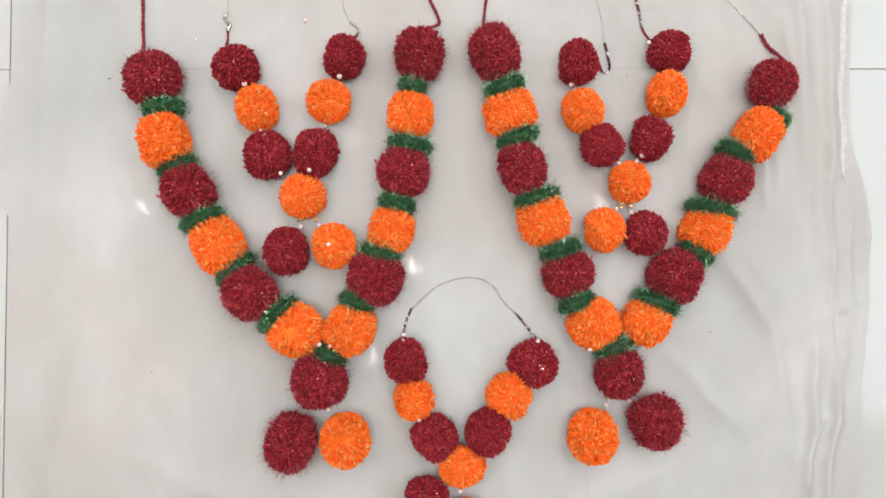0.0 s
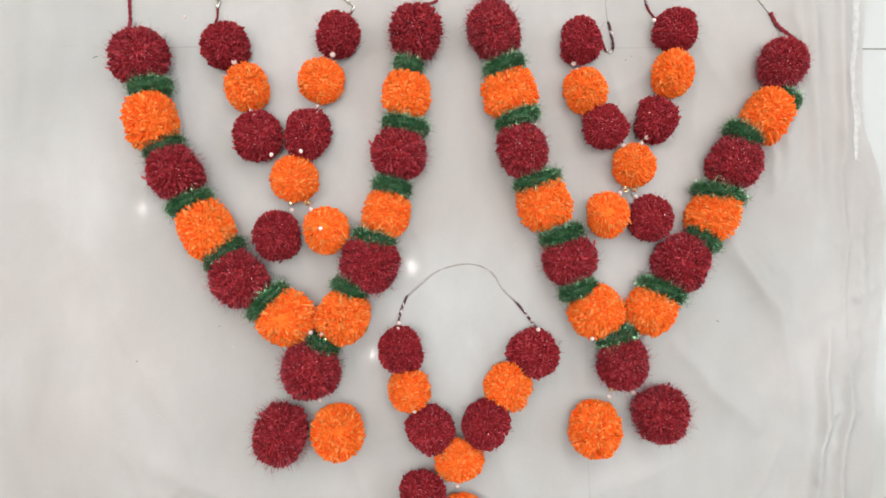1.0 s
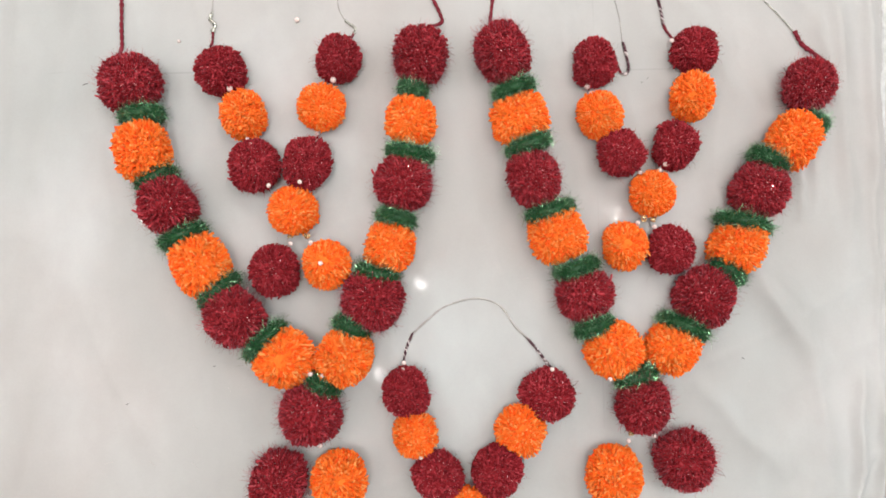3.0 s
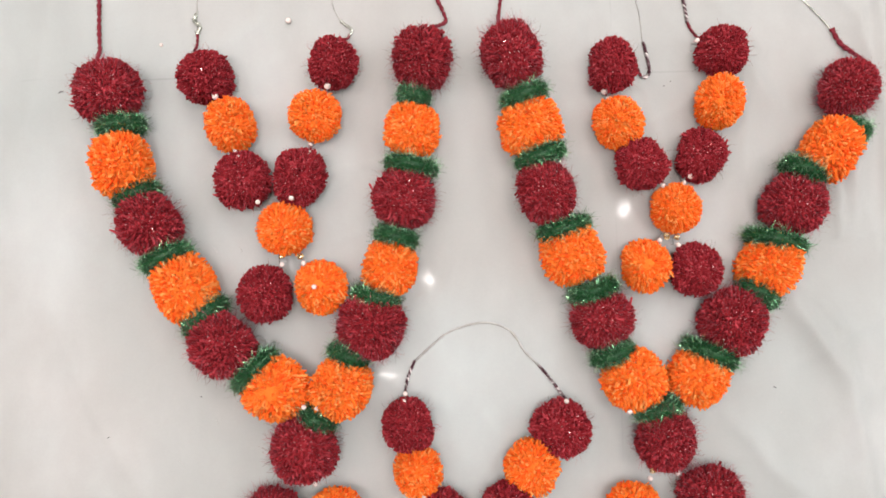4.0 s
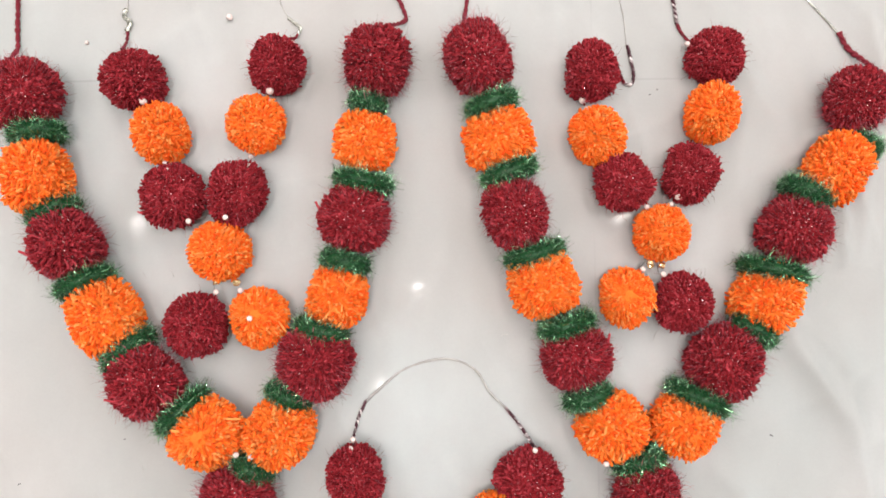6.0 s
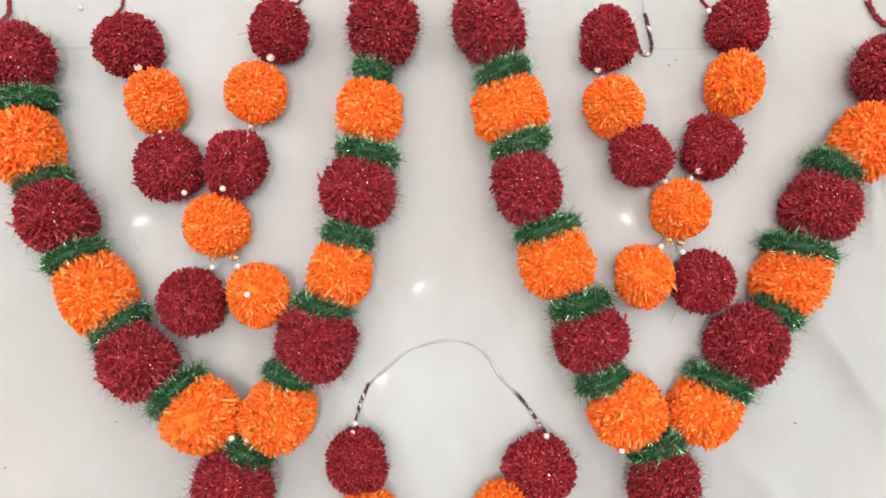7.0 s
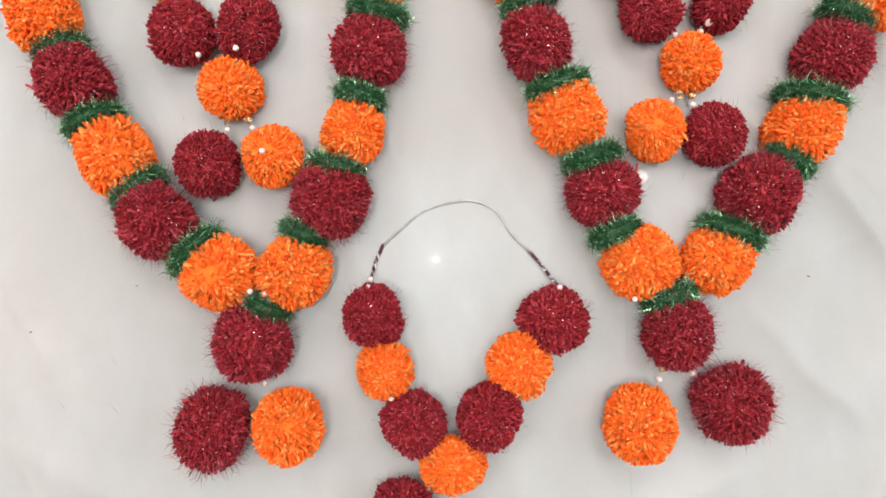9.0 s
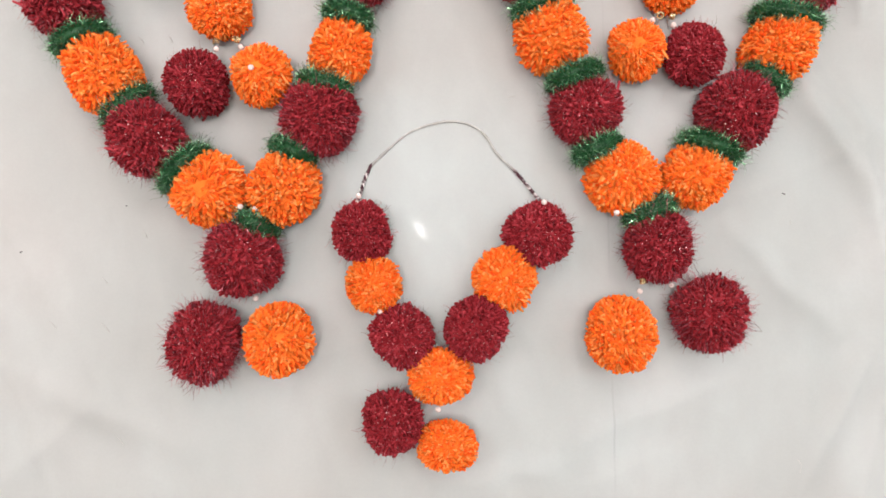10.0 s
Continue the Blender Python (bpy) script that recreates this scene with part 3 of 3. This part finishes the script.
g = thing("garland", "long V-shaped pompom garland with one end on silver thread", "garland", "long garlands")
for colour, x, y, w, h, turn, form in (
    ("maroon", 68, 197, 25.7, 29.9, 14, 0),
    ("orange", 84, 134, 25.2, 23.6, 13, 1),
    ("maroon", 97, 76, 26.2, 27.0, 16, 1),
    ("orange", 117, 22, 26.4, 25.0, 22, 1),
    ("maroon", 141, -34, 26.2, 25.4, 25, 1),
    ("orange", 167, -84, 26.2, 26.7, 27, 0),
    ("maroon", 362, 162, 23.6, 26.3, -18, 0),
    ("orange", 345, 109, 25.1, 25.4, -27, 1),
    ("maroon", 311, 62, 26.0, 27.3, -30, 1),
    ("orange", 287, 10, 26.2, 24.7, -31, 1),
    ("maroon", 252, -38, 28.4, 29.5, -34, 1),
    ("orange", 222, -86, 25.1, 25.3, -32, 0),
    ("maroon", 193, -135, 27.8, 27.3, 0, 0),
    ("orange", 165, -200, 27.4, 27.5, 0, 0),
    ("maroon", 230, -187, 27.4, 27.4, 0, 0),
):
    pompom(g, colour, x, y, w, h, turn, 1, form)
for x, y, half, turn in (
    (79, 160, 22, 17),
    (92, 107, 23, 20),
    (111, 44, 24, 16),
    (134, -10, 24, 17),
    (150, -64, 21, 20),
    (366, 126, 15, -36),
    (319, 89, 22, -34),
    (293, 30, 27, -16),
    (276, -15, 20, -30),
    (233, -65, 25, -23),
    (188, -111, 21, 20),
):
    collar(g, x, y, half, turn)
for x, y, z, kind in (
    (77, 172, 26, 0),
    (201, -101, 24, 0),
    (161, -112, 30, 0),
    (181, -162, 23, 2),
    (179.1, -169.9, 21, 0),
    (202.7, -165.9, 21, 0),
):
    bead(g, x, y, z, kind)
cord(g, "cord", [(60, 216, 34), (58, 227, 20), (60, 242, 6), (63, 262, 4), (67, 282, 4)], 0.0019, CORD, 2, 0.013, 60, "twisted maroon wool cord")
cord(g, "cord", [(374, 184, 28), (374, 196, 14), (371, 204, 7), (365, 212, 4), (360, 222, 4)], 0.0022, CORD, 2, 0.014, 60, "twisted maroon wool cord")
cord(g, "string", [(360, 222, 4), (344, 241, 3), (326, 261, 3), (312, 278, 3), (298, 296, 3)], 0.0008, SILVER, 2, 0.005, 20, "silver metallic thread")

g = thing("pendant_garland", "small Y-shaped garland of maroon and orange pompoms with pearls", "garland", "small garlands")
for colour, x, y, w, h, turn, form in (
    ("maroon", -199, 182, 24.5, 23.7, 27, 0),
    ("orange", -177, 138, 23.3, 23.0, 19, 0),
    ("maroon", -167, 90, 23.1, 24.7, 12, 0),
    ("maroon", -88, 192, 23.6, 23.3, -20, 0),
    ("orange", -105, 145, 22.9, 21.9, -17, 0),
    ("maroon", -118, 93, 23.7, 25.3, -14, 0),
    ("orange", -131, 46, 23.4, 22.2, 0, 0),
    ("maroon", -147, -9, 23.5, 24.0, 0, 0),
    ("orange", -100, -2, 22.4, 22.9, 0, 2),
):
    pompom(g, colour, x, y, w, h, turn, 0, form)
for x, y, z, kind in (
    (-189, 163, 26, 1),
    (-182.9, 156.8, 21, 0),
    (-173, 116, 21, 0),
    (-168, 109, 28, 0),
    (-92, 171, 25, 1),
    (-92.6, 163.7, 21, 0),
    (-109, 122, 15, 0),
    (-108.3, 113.6, 21, 0),
    (-151, 70, 30, 0),
    (-126.0, 67.5, 21, 0),
    (-121, 72, 37, 0),
    (-134, 24, 17, 2),
    (-117.2, 23.4, 21, 2),
    (-132.8, 16.5, 21, 0),
    (-114.2, 17.5, 21, 0),
    (-102, -3, 38, 0),
    (-75.9, 209.8, 21, 0),
):
    bead(g, x, y, z, kind)
cord(g, "cord", [(-209, 206, 20), (-211, 215, 9), (-212, 228, 4)], 0.0014, CORD, 2, 0.010, 20, "twisted maroon wool cord")
cord(g, "knot", [(-212, 226, 4), (-210, 233, 5), (-215, 238, 4), (-213, 244, 3)], 0.0019, SILVER, 3, 0.005, 30, "silver wound thread knot")
cord(g, "string", [(-213, 243, 3), (-213, 266, 2.5), (-215, 288, 2.5)], 0.0005, NYLON, 1, label="clear elastic string")
cord(g, "cord", [(-78, 213, 22), (-76, 218, 10), (-75, 224, 4)], 0.0013, CORD, 2, 0.006, 20, "twisted maroon wool cord")
cord(g, "knot", [(-75, 223, 4), (-73, 228, 4), (-78, 232, 4), (-83, 236, 3)], 0.0014, SILVER, 3, 0.005, 30, "silver wound thread knot")
cord(g, "string", [(-82, 236, 3), (-89, 248, 2.5), (-92, 267, 2.5), (-93, 290, 2.5)], 0.0005, NYLON, 1, label="clear elastic string")
cord(g, "loop", [(-141, 64, 20), (-136, 58, 22), (-127, 57, 22), (-121, 64, 20)], 0.0004, NYLON, 1, label="clear elastic string")
cord(g, "loop", [(-138, 18, 10), (-137, 24, 12), (-132, 30, 16)], 0.0004, NYLON, 1, label="clear elastic string")
cord(g, "loop", [(-118, 19, 10), (-120, 25, 12), (-126, 30, 16)], 0.0004, NYLON, 1, label="clear elastic string")

g = thing("pendant_garland", "small Y-shaped garland of maroon and orange pompoms with pearls", "garland", "small garlands")
for colour, x, y, w, h, turn, form in (
    ("maroon", 158, 187, 21.9, 23.7, 4, 0),
    ("orange", 161, 138, 22.0, 22.7, 14, 0),
    ("maroon", 180, 99, 23.2, 22.4, 26, 0),
    ("maroon", 255, 198, 23.0, 21.9, -5, 0),
    ("orange", 251, 152, 22.2, 23.5, -13, 0),
    ("maroon", 233, 106, 22.9, 23.2, -21, 0),
    ("orange", 210, 61, 22.9, 21.0, 0, 0),
    ("orange", 181, 12, 20.7, 22.6, 0, 2),
    ("maroon", 225, 7, 21.9, 23.7, 0, 0),
):
    pompom(g, colour, x, y, w, h, turn, 0, form)
for x, y, z, kind in (
    (151, 165, 16, 1),
    (152.6, 156.8, 21, 0),
    (256, 177, 23, 1),
    (255.6, 169.6, 21, 0),
    (232.1, 207.8, 21, 0),
    (221, 88, 24, 1),
    (216.4, 82.2, 21, 0),
    (197.8, 80.3, 21, 0),
    (193.8, 32.2, 21, 0),
    (199.7, 36.1, 21, 2),
    (208.5, 35.2, 21, 2),
    (209.5, 28.3, 21, 0),
):
    bead(g, x, y, z, kind)
cord(g, "cord", [(176, 192, 24), (181, 189, 12), (187, 182, 4)], 0.0014, CORD, 2, 0.010, 20, "twisted maroon wool cord")
cord(g, "winding", [(187, 182, 4), (192, 181, 4), (195, 187, 4), (193, 200, 4), (190, 213, 3)], 0.0014, PURPLE, 3, 0.007, 30, "silver and maroon wound thread")
cord(g, "string", [(190, 210, 3), (188, 236, 2.5), (182, 261, 2.5), (176, 288, 2.5)], 0.0005, NYLON, 1, label="clear elastic string")
cord(g, "cord", [(241, 209, 18), (238, 215, 8), (232, 224, 4), (230, 230, 4)], 0.0014, CORD, 2, 0.010, 20, "twisted maroon wool cord")
cord(g, "winding", [(230, 229, 4), (228, 246, 3), (224, 262, 3), (218, 276, 3)], 0.0014, PURPLE, 3, 0.007, 30, "silver and maroon wound thread")
cord(g, "loop", [(197, 84, 20), (203, 78, 22), (211, 78, 22), (216, 85, 24)], 0.0004, NYLON, 1, label="clear elastic string")
cord(g, "loop", [(194, 32, 8), (198, 38, 12), (202, 44, 16)], 0.0004, NYLON, 1, label="clear elastic string")
cord(g, "loop", [(210, 30, 8), (208, 36, 12), (206, 44, 16)], 0.0004, NYLON, 1, label="clear elastic string")

g = thing("pendant_garland", "small Y-shaped pompom garland with a closed neck string", "garland", "small garlands")
for colour, x, y, w, h, turn, form in (
    ("maroon", -26, -122, 23.7, 23.8, 11, 0),
    ("orange", -18, -163, 22.6, 21.1, 20, 0),
    ("maroon", 3, -200, 22.3, 24.7, 30, 0),
    ("maroon", 105, -126, 25.1, 24.3, -38, 0),
    ("orange", 79, -159, 23.0, 23.4, -35, 0),
    ("maroon", 56, -197, 24.2, 24.7, -31, 0),
    ("orange", 31, -231, 23.5, 20.4, 0, 0),
    ("maroon", -6, -263, 24.4, 24.3, 0, 0),
    ("orange", 35, -281, 22.0, 18.6, 0, 0),
):
    pompom(g, colour, x, y, w, h, turn, 0, form)
for x, y, z, kind in (
    (-27.9, -95.3, 21, 0),
    (-29, -101, 26, 0),
    (-13, -181, 25, 0),
    (109, -103, 25, 0),
    (68, -177, 25, 0),
    (12, -247, 17, 0),
    (28.0, -254.2, 21, 0),
):
    bead(g, x, y, z, kind)
cord(g, "winding", [(-29, -99, 20), (-28, -92, 8), (-26, -83, 4), (-20, -69, 3)], 0.0013, PURPLE, 3, 0.007, 30, "silver and maroon wound thread")
cord(g, "string", [(-21, -71, 3), (-8, -59, 2.5), (12, -44, 2.5), (42, -37, 2.5), (65, -45, 2.5), (77, -63, 2.5), (90, -76, 3)], 0.0009, NYLON, 1, label="clear elastic neck string")
cord(g, "string_sleeve", [(65, -45, 2.8), (71, -53, 3), (77, -63, 3), (90, -76, 3)], 0.0008, SILVER, 2, 0.006, 10, "silver metallic thread")
cord(g, "winding", [(89, -75, 3), (98, -86, 4), (106, -97, 8), (110, -103, 18)], 0.0013, PURPLE, 3, 0.007, 30, "silver and maroon wound thread")

# ---- lint on the cloth ----
def lint(x, y, long, turn, bow, radius, mat, label):
    pts = [(-0.5 * long, 0, 0), (-0.1 * long, bow * long, 0.0003), (0.5 * long, 0, 0)]
    ob = tagged(new("lint", cord_mesh("lint", pts, radius, mat, 1)), label, "lint", "lint on the cloth")
    ob.matrix_basis = pose(x, y, cloth_height(x, y) + radius, 0, 0, turn)


for x, y, long, turn in ((-0.335, 0.175, 0.0045, 20), (-0.289, -0.132, 0.0020, 30), (0.297, -0.098, 0.0026, -20), (-0.208, -0.098, 0.0014, 0),
                         (0.208, 0.173, 0.0014, 10), (0.214, 0.177, 0.0014, 50)):
    lint(x, y, long, turn, 0.12, 0.00036, LINT, "dark speck of lint on the white cloth")
for x, y, long, turn, bow in ((-0.306, -0.187, 0.009, 15, 0.1), (-0.266, -0.188, 0.007, -40, 0.15), (-0.226, -0.155, 0.006, -45, 0.1), (-0.194, -0.120, 0.005, -60, 0.1),
                              (-0.226, -0.191, 0.009, -45, 0.12), (-0.215, -0.277, 0.009, -50, 0.1), (-0.197, 0.031, 0.006, -50, 0.1), (-0.174, 0.031, 0.006, -60, 0.1),
                              (0.213, -0.017, 0.020, 45, 0.15), (0.089, -0.019, 0.006, 15, 0.1), (0.300, -0.305, 0.010, -80, 0.2), (0.302, -0.120, 0.002, 80, 0.1), (-0.205, 0.093, 0.007, -40, 0.1)):
    lint(x, y, long, turn, bow, 0.00022, FIBRE, "fine loose grey fibre on the white cloth")
for x, y, r in ((-0.130, 0.237, 0.0026), (-0.245, 0.217, 0.0016)):
    ob = tagged(new("loose_bead", PEARLS), "tiny loose white bead lying on the cloth", "bead", "loose beads")
    ob.matrix_basis = pose(x, y, cloth_height(x, y) + r * 0.8) @ Matrix.Diagonal((r, r, r, 1))

# ---- tiles ----
for i in range(-4, 5):
    for j in range(-4, 5):
        x0, y0 = -0.4405 + PITCH * i, 0.186 + PITCH * j
        lo = (max(x0 + JOINT / 2, -WIDE), max(y0 + JOINT / 2, -HALF), -0.0035)
        hi = (min(x0 + PITCH - JOINT / 2, WIDE), min(y0 + PITCH - JOINT / 2, HALF), 0.0)
        if hi[0] - lo[0] > 0.02 and hi[1] - lo[1] > 0.02:
            part("tile", box("tile", lo, hi, TILE, 0.0006), floor)
